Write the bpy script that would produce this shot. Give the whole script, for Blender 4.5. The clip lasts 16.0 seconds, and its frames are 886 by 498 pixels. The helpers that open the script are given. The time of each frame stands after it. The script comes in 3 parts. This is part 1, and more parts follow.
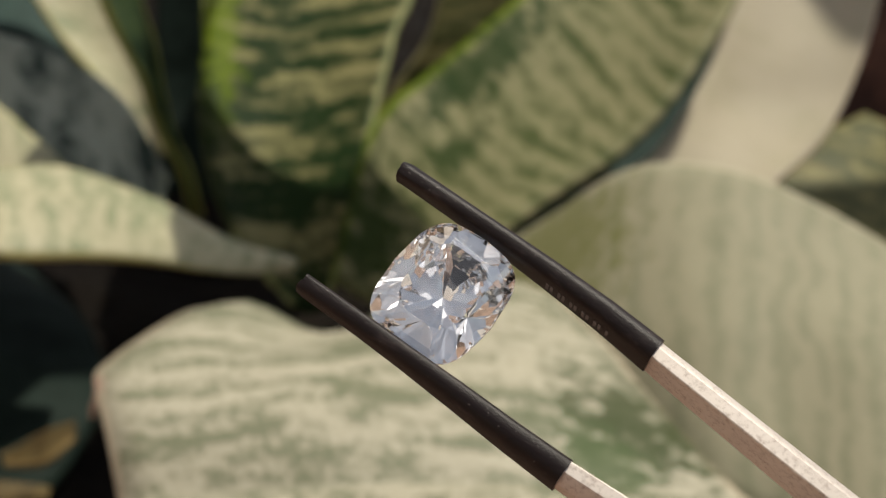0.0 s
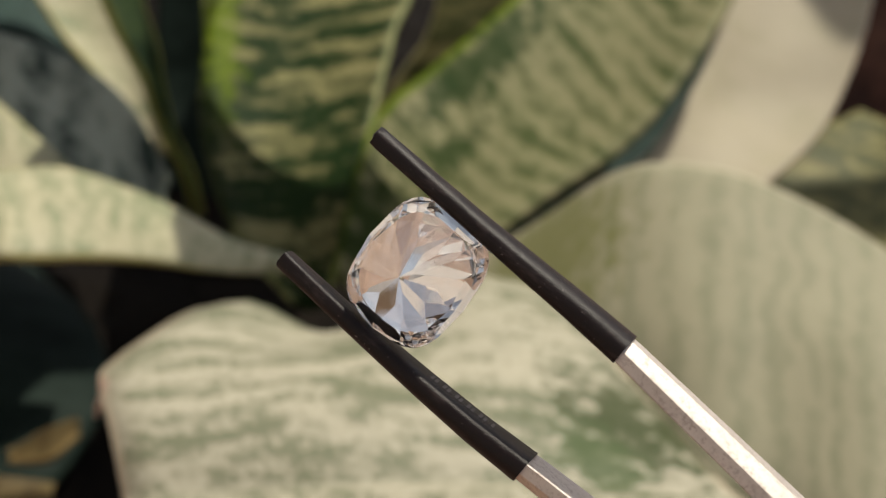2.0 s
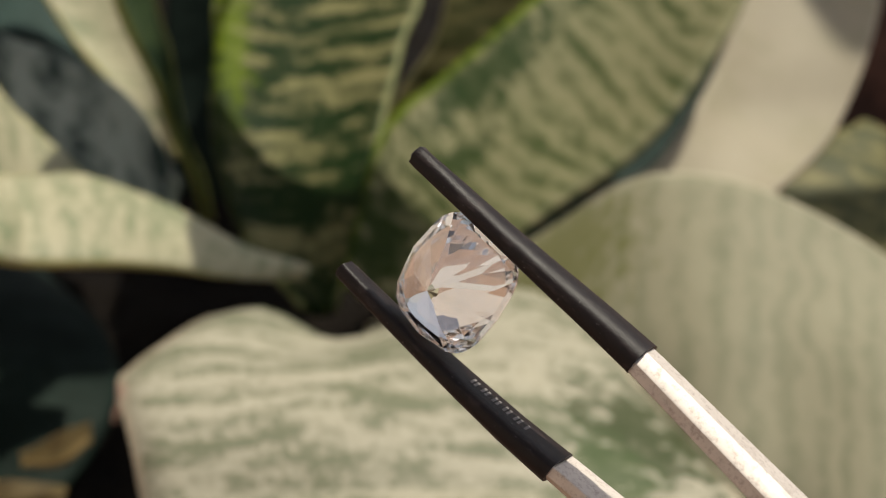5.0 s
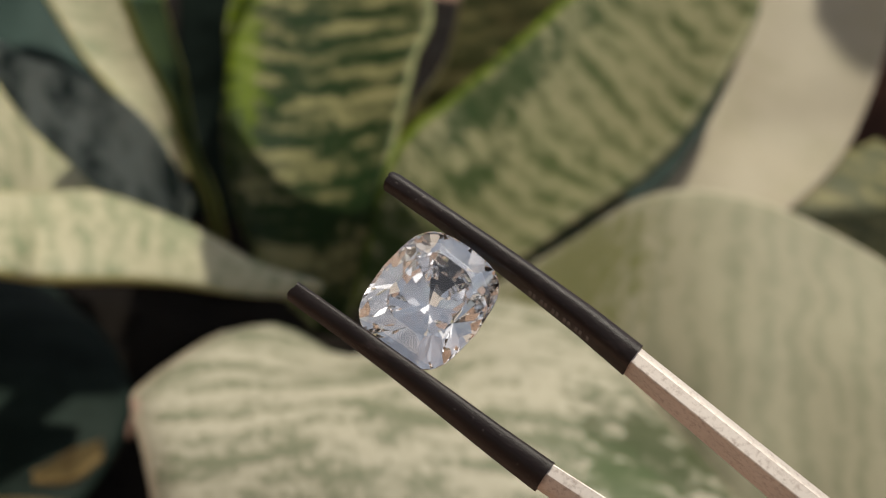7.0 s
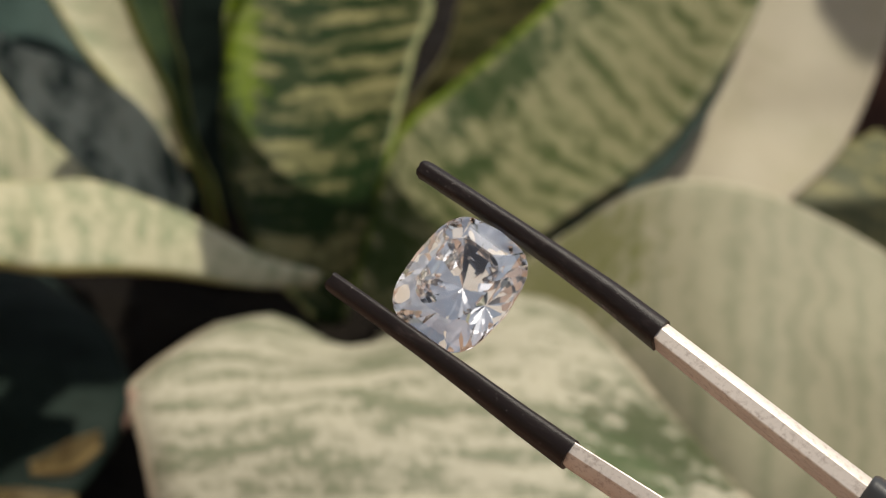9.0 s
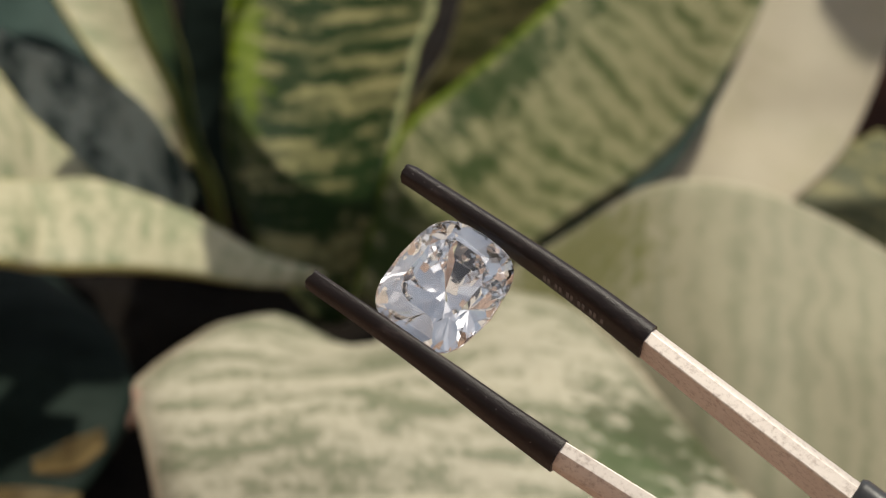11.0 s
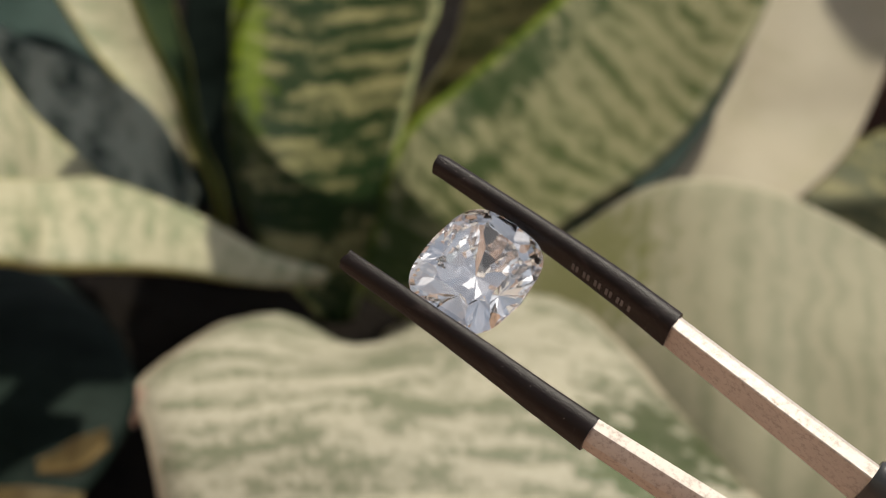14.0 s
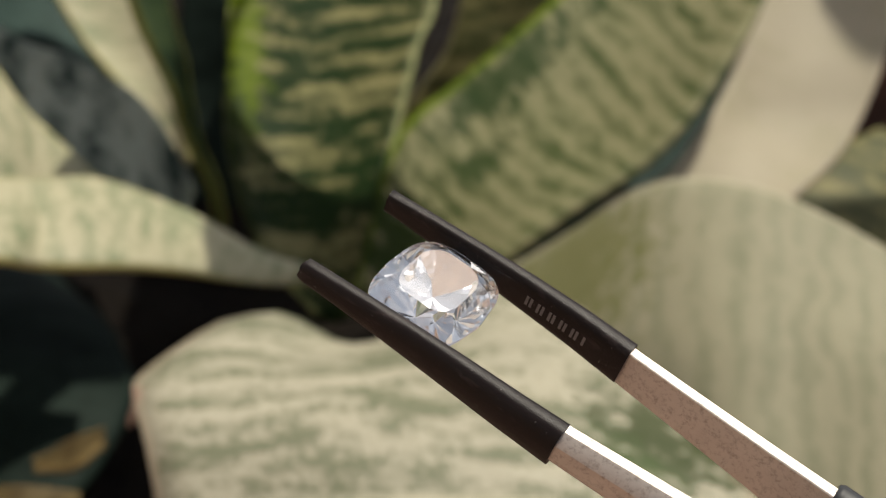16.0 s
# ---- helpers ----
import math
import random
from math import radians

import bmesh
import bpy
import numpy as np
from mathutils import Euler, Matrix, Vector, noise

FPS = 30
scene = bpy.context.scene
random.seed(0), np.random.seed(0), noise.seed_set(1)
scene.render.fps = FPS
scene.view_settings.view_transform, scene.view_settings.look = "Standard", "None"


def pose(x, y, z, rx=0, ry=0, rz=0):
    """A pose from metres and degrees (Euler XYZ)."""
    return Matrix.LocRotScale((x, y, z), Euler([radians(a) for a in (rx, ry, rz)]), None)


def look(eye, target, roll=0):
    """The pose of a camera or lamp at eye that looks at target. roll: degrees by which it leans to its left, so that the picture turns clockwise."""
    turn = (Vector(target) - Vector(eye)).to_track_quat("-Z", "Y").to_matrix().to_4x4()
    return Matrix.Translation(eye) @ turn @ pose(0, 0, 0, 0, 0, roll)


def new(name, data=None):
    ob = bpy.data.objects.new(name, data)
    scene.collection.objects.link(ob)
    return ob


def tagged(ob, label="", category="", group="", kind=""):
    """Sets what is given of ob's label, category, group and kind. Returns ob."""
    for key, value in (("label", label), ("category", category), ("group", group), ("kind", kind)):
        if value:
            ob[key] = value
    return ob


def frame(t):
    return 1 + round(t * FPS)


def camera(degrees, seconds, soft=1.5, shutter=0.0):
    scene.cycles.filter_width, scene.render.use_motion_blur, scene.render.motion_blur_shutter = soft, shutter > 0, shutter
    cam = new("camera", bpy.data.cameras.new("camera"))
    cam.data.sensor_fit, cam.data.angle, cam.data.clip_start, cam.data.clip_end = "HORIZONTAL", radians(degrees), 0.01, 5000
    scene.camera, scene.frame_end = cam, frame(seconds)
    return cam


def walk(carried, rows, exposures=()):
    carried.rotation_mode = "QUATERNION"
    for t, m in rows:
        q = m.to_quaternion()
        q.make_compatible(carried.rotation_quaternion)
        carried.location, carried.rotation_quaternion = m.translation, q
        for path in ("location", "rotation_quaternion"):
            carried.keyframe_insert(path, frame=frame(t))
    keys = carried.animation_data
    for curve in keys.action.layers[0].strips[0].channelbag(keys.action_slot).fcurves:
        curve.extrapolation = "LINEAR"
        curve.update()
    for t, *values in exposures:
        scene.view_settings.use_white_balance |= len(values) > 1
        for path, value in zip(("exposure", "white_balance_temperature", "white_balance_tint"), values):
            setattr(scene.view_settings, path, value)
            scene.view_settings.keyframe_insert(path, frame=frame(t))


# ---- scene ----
cam = camera(34.8, 16.0, soft=1.1)
cam.data.dof.use_dof = True
cam.data.dof.focus_distance = 0.090
cam.data.dof.aperture_fstop = 50.0
EYE, TILT = 0.25, -25.0
VIEW = pose(0, 0, EYE, TILT)
# seconds, millimetres in the view's axes (right, ahead, up), yaw, pitch, roll
CAMERA_ROWS = [
    (0, 0.00, 0.00, 0.00, 0.00, 0.00, 0.00),
    (0.5, -0.74, -3.04, 2.07, -0.06, -0.20, -0.02),
    (1, 2.38, -3.41, 1.29, 0.30, -0.19, 0.07),
    (1.5, -1.21, -2.20, 1.87, -0.19, -0.29, -0.18),
    (2, 0.46, -5.49, 2.78, -0.00, -0.44, 0.03),
    (2.5, -1.71, -5.25, 3.07, -0.22, -0.53, -0.19),
    (3, -0.90, -5.32, 0.72, -0.10, -0.25, -0.02),
    (3.5, -0.96, -6.25, 3.16, 0.08, -0.44, 0.02),
    (6, -5.04, -8.83, 3.78, -0.32, 0.19, -0.49),
    (6.5, -3.45, -7.45, 1.30, 0.07, 0.68, -0.24),
    (7, -5.01, -8.16, 2.23, 0.15, 0.66, -0.38),
    (7.5, -3.71, -7.80, 1.92, 0.01, 0.51, -0.28),
    (8, -4.25, -6.24, 1.83, 0.24, 0.51, -0.30),
    (8.5, -5.30, -8.55, 2.33, 0.23, 0.43, -0.52),
    (9, -4.51, -6.46, 1.67, 0.19, 0.35, -0.40),
    (11.5, -5.73, -6.56, 2.02, 0.17, 0.28, -0.54),
    (12, -4.46, -7.71, 1.79, 0.35, 0.25, -0.34),
    (12.5, -5.78, -6.94, 3.13, 0.22, 0.10, -0.57),
    (13, -5.48, -5.06, 1.58, 0.12, 0.21, -0.48),
    (13.5, -4.65, -4.80, 2.00, 0.41, 0.22, -0.51),
    (14, -5.35, -6.16, 1.77, 0.37, 0.28, -0.49),
    (14.5, -4.73, -6.79, 2.27, 0.34, 0.21, -0.55),
    (15, -6.23, -5.21, 1.96, 0.08, 0.15, -0.59),
    (15.5, -4.05, -6.02, 1.39, 0.40, 0.26, -0.45),
    (16, -5.66, -6.21, 2.42, 0.19, 0.14, -0.53),
]
EXPOSURES = [(0, 0.0), (0.5, -0.2), (1, -0.03), (1.5, 0.0), (2.5, 0.12), (3, 0.0), (3.5, 0.0), (6, -0.02), (6.5, 0.05), (7, -0.1), (7.5, 0.0), (8, 0.1), (8.5, 0.02),
             (9, 0.0), (11.5, 0.03), (12.5, 0.05), (13.5, 0.05), (14, 0.0), (14.5, 0.08), (16, 0.03)]
walk(cam, [(t, VIEW @ pose(x / 1000, y / 1000, z / 1000, 90 + pitch, roll, yaw)) for t, x, y, z, yaw, pitch, roll in CAMERA_ROWS], EXPOSURES)

# ---- world, sun ----
TO_SUN = (VIEW.to_3x3() @ Vector((0.36, -0.17, 0.92))).normalized()
world = bpy.data.worlds.new("sky")
scene.world = world
world.use_nodes = True
wn = world.node_tree
sky = wn.nodes.new("ShaderNodeTexSky")
sky.sky_type, sky.sun_disc = "NISHITA", False
sky.sun_elevation = math.asin(TO_SUN.z)
sky.sun_rotation = math.atan2(TO_SUN.x, TO_SUN.y)
sky.dust_density = 3.0
haze = wn.nodes.new("ShaderNodeHueSaturation")
haze.inputs["Saturation"].default_value = 0.44
wn.links.new(sky.outputs[0], haze.inputs["Color"])
wn.links.new(haze.outputs[0], wn.nodes["Background"].inputs[0])
wn.nodes["Background"].inputs[1].default_value = 0.102
sun_data = bpy.data.lights.new("sun", "SUN")
sun_data.energy, sun_data.angle, sun_data.color = 4.5, radians(1.1), (1.0, 0.94, 0.79)
sun = new("sun", sun_data)
sun.matrix_world = look(TO_SUN * 3.0, (0, 0, 0))
scene.cycles.max_bounces = scene.cycles.transmission_bounces = scene.cycles.glossy_bounces = 24


# ---- materials ----
class Nodes:
    """A node material with a Principled surface."""

    def __init__(self, name):
        self.m = bpy.data.materials.new(name)
        self.m.use_nodes = True
        self.t = self.m.node_tree
        self.p = self.t.nodes["Principled BSDF"]
        self.out = self.t.nodes["Material Output"]

    def add(self, kind, **inputs):
        n = self.t.nodes.new(kind)
        for k, v in inputs.items():
            self.put(n, k.replace("_", " "), v)
        return n

    def put(self, n, key, v):
        socket = n.inputs[int(key[1:])] if key[0] == "i" and key[1:].isdigit() else n.inputs[key]
        if isinstance(v, bpy.types.NodeSocket):
            self.t.links.new(v, socket)
        else:
            socket.default_value = v

    def noise(self, vector, scale, detail=4.0, rough=0.55, distort=0.0):
        return self.add("ShaderNodeTexNoise", Vector=vector, Scale=scale, Detail=detail, Roughness=rough, Distortion=distort).outputs["Fac"]

    def ramp(self, fac, *stops):
        n = self.add("ShaderNodeValToRGB", Fac=fac)
        e = n.color_ramp.elements
        while len(e) < len(stops):
            e.new(0.5)
        for s, (pos, col) in zip(e, stops):
            s.position, s.color = pos, (*col, 1) if len(col) == 3 else col
        return n.outputs[0]

    def mix(self, fac, a, b, how="MIX"):
        n = self.t.nodes.new("ShaderNodeMix")
        n.data_type, n.blend_type = "RGBA", how
        for i, v in ((0, fac), (6, a), (7, b)):
            if isinstance(v, bpy.types.NodeSocket):
                self.t.links.new(v, n.inputs[i])
            else:
                n.inputs[i].default_value = v if i == 0 else (*v, 1)
        return n.outputs[2]

    def math(self, op, a, b=0.0):
        n = self.t.nodes.new("ShaderNodeMath")
        n.operation = op
        for i, v in ((0, a), (1, b)):
            if isinstance(v, bpy.types.NodeSocket):
                self.t.links.new(v, n.inputs[i])
            else:
                n.inputs[i].default_value = v
        return n.outputs[0]

    def stretch(self, vector, scale):
        return self.add("ShaderNodeMapping", Vector=vector, Scale=scale).outputs[0]

    def bump(self, height, strength, distance):
        self.put(self.p, "Normal", self.add("ShaderNodeBump", Height=height, Strength=strength, Distance=distance).outputs[0])

    def set(self, **inputs):
        for k, v in inputs.items():
            self.put(self.p, k.replace("_", " "), v)
        return self.m


def leaf_material(name, pale, dark, bands, cover, contrast, rim, glow, seed, margin=0.012, one_side=False, patches=(), shine=0.16, regular=0.09, drifting=3.4, ragged_edge=0.26):
    """A succulent leaf: pale skin with broken dark crossbands. UV in metres: u across, v along; a second map runs 0 to 1."""
    n = Nodes(name)
    uv = n.add("ShaderNodeUVMap")
    uv.uv_map = "metres"
    unit = n.add("ShaderNodeUVMap")
    unit.uv_map = "unit"
    shifted = n.add("ShaderNodeMapping", Vector=uv.outputs[0], Location=(seed * 3.1, seed * 1.7, seed)).outputs[0]
    wide = n.noise(n.stretch(shifted, (0.30, 1.0, 1.0)), bands * 0.9, 3.0, 0.5, 0.6)
    broken = n.noise(n.stretch(shifted, (0.6, 1.0, 1.0)), bands * 2.6, 5.0, 0.66, 0.2)
    drift = n.noise(shifted, bands * 0.28, 2.0)
    rows = n.math("ADD", n.math("MULTIPLY", n.add("ShaderNodeSeparateXYZ", Vector=shifted).outputs[1], bands), n.math("MULTIPLY", drift, drifting))
    wave = n.math("ADD", n.math("MULTIPLY", n.math("SINE", n.math("MULTIPLY", rows, 6.283)), 0.5), 0.5)
    both = n.math("ADD", n.math("MULTIPLY", wide, 0.49 * (1 - regular)), n.math("MULTIPLY", broken, 0.51 * (1 - regular)))
    fringe = n.noise(n.stretch(shifted, (1.0, 0.45, 1.0)), bands * 7.0, 3.0, 0.7)
    both = n.math("ADD", both, n.math("MULTIPLY", wave, regular))
    both = n.math("ADD", both, n.math("MULTIPLY", n.math("SUBTRACT", fringe, 0.5), ragged_edge))
    fac = n.ramp(both, (cover - contrast, (0, 0, 0)), (cover + contrast, (1, 1, 1)))
    fine = n.noise(shifted, 900.0, 3.0, 0.6)
    tone = n.mix(n.noise(shifted, 38.0, 2.0), pale, [c * 0.74 for c in pale])
    colour = n.mix(fac, dark, tone)
    colour = n.mix(n.ramp(fine, (0.35, (0, 0, 0)), (0.75, (0.35, 0.35, 0.35))), colour, dark)
    sides = n.add("ShaderNodeSeparateXYZ", Vector=unit.outputs[0]).outputs[0]
    edge = n.math("SUBTRACT", 0.5, sides) if one_side else n.math("ABSOLUTE", n.math("SUBTRACT", sides, 0.5))
    colour = n.mix(n.ramp(edge, (0.5 - 1.4 * margin, (0, 0, 0)), (0.5 - 0.6 * margin, (1, 1, 1))), colour, rim)
    # patches carry leaf marks as well as painted light and shade
    for (u0, v0, ru, rv), stain_or_shade in patches:
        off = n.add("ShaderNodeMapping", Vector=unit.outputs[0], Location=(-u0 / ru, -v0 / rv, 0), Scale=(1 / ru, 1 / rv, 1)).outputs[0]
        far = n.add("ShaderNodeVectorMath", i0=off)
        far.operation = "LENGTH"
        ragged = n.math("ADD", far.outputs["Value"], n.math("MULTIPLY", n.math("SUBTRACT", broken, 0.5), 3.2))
        colour = n.mix(n.ramp(ragged, (0.5, (0.88, 0.88, 0.88)), (1.2, (0, 0, 0))), colour, stain_or_shade)
    n.set(Base_Color=colour, Roughness=n.math("ADD", n.math("MULTIPLY", fine, 0.25), 0.42))
    n.p.inputs["Specular IOR Level"].default_value = shine
    n.bump(n.math("ADD", n.noise(n.stretch(shifted, (1.0, 0.12, 1.0)), 500.0), n.math("MULTIPLY", wide, 0.8)), 0.35, 0.0006)
    through_light = n.add("ShaderNodeBsdfTranslucent", Color=n.mix(0.35, colour, (0.17, 0.21, 0.02)))
    blend = n.add("ShaderNodeMixShader", i0=glow, i1=n.p.outputs[0], i2=through_light.outputs[0])
    n.t.links.new(blend.outputs[0], n.out.inputs[0])
    return n.m


PALE = (0.445, 0.408, 0.312)
LEAF = {
    # patches: light through the leaf, then painted shade at left edge and root
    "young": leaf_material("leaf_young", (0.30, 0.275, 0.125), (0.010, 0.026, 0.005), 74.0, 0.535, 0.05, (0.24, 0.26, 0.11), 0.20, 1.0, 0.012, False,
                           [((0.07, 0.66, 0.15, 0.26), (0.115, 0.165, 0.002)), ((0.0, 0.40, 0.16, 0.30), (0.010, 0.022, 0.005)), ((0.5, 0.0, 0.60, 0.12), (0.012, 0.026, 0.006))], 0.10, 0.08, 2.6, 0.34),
    # second patch puts the shade near the root into the colour
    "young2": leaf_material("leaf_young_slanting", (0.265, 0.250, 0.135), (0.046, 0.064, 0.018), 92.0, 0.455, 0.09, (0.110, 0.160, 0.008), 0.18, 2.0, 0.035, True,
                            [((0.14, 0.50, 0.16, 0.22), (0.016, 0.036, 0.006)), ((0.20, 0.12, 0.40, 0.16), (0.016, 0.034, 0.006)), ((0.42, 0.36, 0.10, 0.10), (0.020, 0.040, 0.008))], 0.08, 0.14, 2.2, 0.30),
    "pale": leaf_material("leaf_pale", (0.42, 0.365, 0.265), (0.30, 0.275, 0.18), 40.0, 0.42, 0.12, (0.41, 0.355, 0.27), 0.12, 3.0),
    # olive patch: greener skin with shading painted in near the root
    "old": leaf_material("leaf_old", (0.315, 0.292, 0.200), (0.190, 0.188, 0.120), 120.0, 0.455, 0.09, (0.40, 0.36, 0.26), 0.12, 4.0, 0.012, False,
                         [((0.25, 0.30, 0.40, 0.13), (0.14, 0.14, 0.055))], 0.16, 0.15, 2.4, 0.30),
    "front": leaf_material("leaf_front", PALE, (0.150, 0.155, 0.098), 112.0, 0.485, 0.045, (0.44, 0.37, 0.27), 0.10, 5.0, 0.012, False,
                           [((0.92, 0.37, 0.15, 0.12), (0.030, 0.043, 0.008)), ((0.80, 0.30, 0.10, 0.08), (0.060, 0.085, 0.030)), ((0.0, 0.50, 0.018, 0.05), (0.40, 0.26, 0.20))], 0.16, 0.07, 3.0, 0.46),
    "mid": leaf_material("leaf_mid", (0.46, 0.42, 0.285), (0.20, 0.22, 0.13), 105.0, 0.47, 0.05, (0.42, 0.39, 0.16), 0.10, 6.0, 0.02, False, (), 0.16, 0.07, 3.0, 0.34),
    "grey": leaf_material("leaf_grey", (0.37, 0.40, 0.33), (0.018, 0.034, 0.028), 48.0, 0.50, 0.07, (0.15, 0.17, 0.14), 0.05, 7.0, 0.012, False, (), 0.10),
    # near-black leaf colour that stands for deep shade among the leaves
    "deep": leaf_material("leaf_deep_shade", (0.022, 0.034, 0.028), (0.006, 0.010, 0.008), 40.0, 0.50, 0.15, (0.014, 0.022, 0.017), 0.03, 10.0, 0.012, False, (), 0.03),
    "narrow": leaf_material("leaf_narrow", (0.060, 0.095, 0.035), (0.012, 0.030, 0.014), 45.0, 0.50, 0.10, (0.20, 0.21, 0.06), 0.12, 8.0, 0.05),
    # teal of the shade behind pale leaves, put into the leaf colour
    "gap": leaf_material("leaf_gap_shade", (0.050, 0.078, 0.068), (0.026, 0.044, 0.038), 40.0, 0.50, 0.15, (0.03, 0.045, 0.037), 0.05, 12.0, 0.012, False, (), 0.06),
    "dry": leaf_material("leaf_dry", (0.15, 0.11, 0.045), (0.06, 0.04, 0.015), 90.0, 0.50, 0.10, (0.20, 0.14, 0.06), 0.10, 11.0),
    # dark red-brown of far ground in shade, carried by an added leaf
    "shaded_ground": leaf_material("leaf_shaded_ground", (0.075, 0.036, 0.026), (0.022, 0.012, 0.010), 45.0, 0.50, 0.10, (0.06, 0.03, 0.02), 0.05, 13.0, 0.012, False, (), 0.04),
    "olive": leaf_material("leaf_olive", (0.27, 0.235, 0.095), (0.055, 0.060, 0.018), 60.0, 0.51, 0.08, (0.22, 0.20, 0.09), 0.10, 9.0),
}


def coordinates(n):
    return n.add("ShaderNodeTexCoord").outputs["Object"]


def nub_material():
    n = Nodes("dried_leaf_edge")
    at = coordinates(n)
    colour = n.mix(n.noise(at, 700.0, 4.0), (0.50, 0.36, 0.29), (0.26, 0.15, 0.10))
    n.bump(n.noise(at, 1500.0), 0.6, 0.0004)
    return n.set(Base_Color=colour, Roughness=0.85)


LEAF["nub"] = nub_material()


def soil_material(name, low, high, bits):
    n = Nodes(name)
    at = coordinates(n)
    clods, grit = n.noise(at, 30.0, 6.0, 0.6), n.noise(at, 260.0, 4.0, 0.7)
    colour = n.ramp(clods, (0.3, low), (0.7, high))
    colour = n.mix(n.ramp(grit, (0.6, (0, 0, 0)), (0.75, (0.5, 0.5, 0.5))), colour, bits)
    n.bump(n.math("ADD", clods, n.math("MULTIPLY", grit, 0.3)), 1.0, 0.012)
    return n.set(Base_Color=colour, Roughness=0.95, Specular_IOR_Level=0.08)


def whitewash_material():
    n = Nodes("whitewash")
    at = coordinates(n)
    colour = n.mix(n.noise(at, 2.5, 5.0), (0.74, 0.70, 0.64), (0.60, 0.56, 0.50))
    n.bump(n.noise(at, 120.0), 0.4, 0.004)
    return n.set(Base_Color=colour, Roughness=0.9)


def tip_material():
    n = Nodes("black_composite")
    at = coordinates(n)
    grain, wear = n.noise(at, 9000.0, 3.0, 0.7), n.noise(n.stretch(at, (0.3, 1.0, 1.0)), 1300.0, 5.0, 0.7)
    dust = n.noise(at, 3800.0, 2.0, 0.5)
    colour = n.mix(n.ramp(wear, (0.54, (0, 0, 0)), (0.72, (0.6, 0.6, 0.6))), (0.0095, 0.0056, 0.0056), (0.050, 0.036, 0.034))
    colour = n.mix(n.ramp(dust, (0.70, (0, 0, 0)), (0.76, (0.7, 0.7, 0.7))), colour, (0.14, 0.125, 0.115))
    n.bump(n.math("ADD", grain, n.math("MULTIPLY", wear, 0.8)), 0.55, 0.00005)
    return n.set(Base_Color=colour, Roughness=n.math("ADD", n.math("MULTIPLY", wear, 0.25), 0.28), Specular_IOR_Level=0.20)


def steel_material():
    n = Nodes("worn_steel")
    at = coordinates(n)
    brushed = n.noise(n.stretch(at, (0.15, 1.0, 1.0)), 5000.0, 3.0, 0.7)
    spots, cloud = n.noise(at, 2200.0, 5.0, 0.75), n.noise(at, 260.0, 3.0)
    colour = n.mix(n.ramp(spots, (0.50, (0, 0, 0)), (0.70, (0.7, 0.7, 0.7))), (0.62, 0.565, 0.52), (0.33, 0.27, 0.24))
    colour = n.mix(n.ramp(cloud, (0.45, (0, 0, 0)), (0.7, (0.35, 0.35, 0.35))), colour, (0.48, 0.42, 0.38))
    n.bump(n.math("ADD", brushed, n.math("MULTIPLY", spots, 0.5)), 0.28, 0.00003)
    return n.set(Base_Color=colour, Metallic=1.0, Roughness=n.math("ADD", n.math("MULTIPLY", spots, 0.30), 0.50))


def grip_material():
    n = Nodes("black_grip")
    at = coordinates(n)
    n.bump(n.noise(at, 3000.0), 0.2, 0.00004)
    return n.set(Base_Color=n.mix(n.noise(at, 300.0), (0.012, 0.012, 0.013), (0.03, 0.03, 0.03)), Roughness=0.33)


def mark_material():
    n = Nodes("engraved_mark")
    at = coordinates(n)
    return n.set(Base_Color=n.mix(n.noise(at, 4000.0), (0.10, 0.09, 0.088), (0.19, 0.175, 0.17)), Roughness=0.7)


def gem_material():
    """Clear stone with high refraction and a thin smudge of dust on it."""
    n = Nodes("clear_gem")
    glass = n.add("ShaderNodeBsdfGlass", Color=(1.0, 1.0, 1.0, 1), Roughness=0.0, IOR=2.16).outputs[0]
    film = n.add("ShaderNodeBsdfGlossy", Color=(1.0, 0.97, 0.94, 1), Roughness=0.42).outputs[0]
    total = n.add("ShaderNodeMixShader", i0=0.010, i1=glass, i2=film).outputs[0]
    n.t.links.new(total, n.out.inputs[0])
    n.t.nodes.remove(n.p)
    return n.m


WHITEWASH = whitewash_material()
EARTH = soil_material("red_earth", (0.18, 0.105, 0.072), (0.40, 0.275, 0.21), (0.48, 0.38, 0.31))
# near-black: the shade between the leaves is put into the soil's colour
SOIL = soil_material("potting_soil_shaded", (0.004, 0.003, 0.003), (0.014, 0.011, 0.008), (0.03, 0.024, 0.018))
TIP, STEEL, GRIP, MARK, GEM = tip_material(), steel_material(), grip_material(), mark_material(), gem_material()


# ---- building helpers ----
def mesh_object(name, bm, material, smooth=False):
    bmesh.ops.recalc_face_normals(bm, faces=bm.faces)
    data = bpy.data.meshes.new(name)
    bm.to_mesh(data)
    bm.free()
    data.materials.append(material)
    for poly in data.polygons:
        poly.use_smooth = smooth
    return new(name, data)


def part(name, bm, material, parent, label="", smooth=False):
    ob = mesh_object(name, bm, material, smooth)
    ob.parent = parent
    return tagged(ob, label)


def spline(points, n):
    """n points along a smooth curve through the given ones."""
    p = [Vector(q) for q in points]
    p = [2 * p[0] - p[1], *p, 2 * p[-1] - p[-2]]
    out = []
    for i in range(n):
        s = i / (n - 1) * (len(p) - 3)
        k = min(int(s), len(p) - 4)
        f = s - k
        a, b, c, d = p[k:k + 4]
        out.append(0.5 * (2 * b + (c - a) * f + (2 * a - 5 * b + 4 * c - d) * f * f + (3 * b - 3 * c + d - a) * f ** 3))
    return out


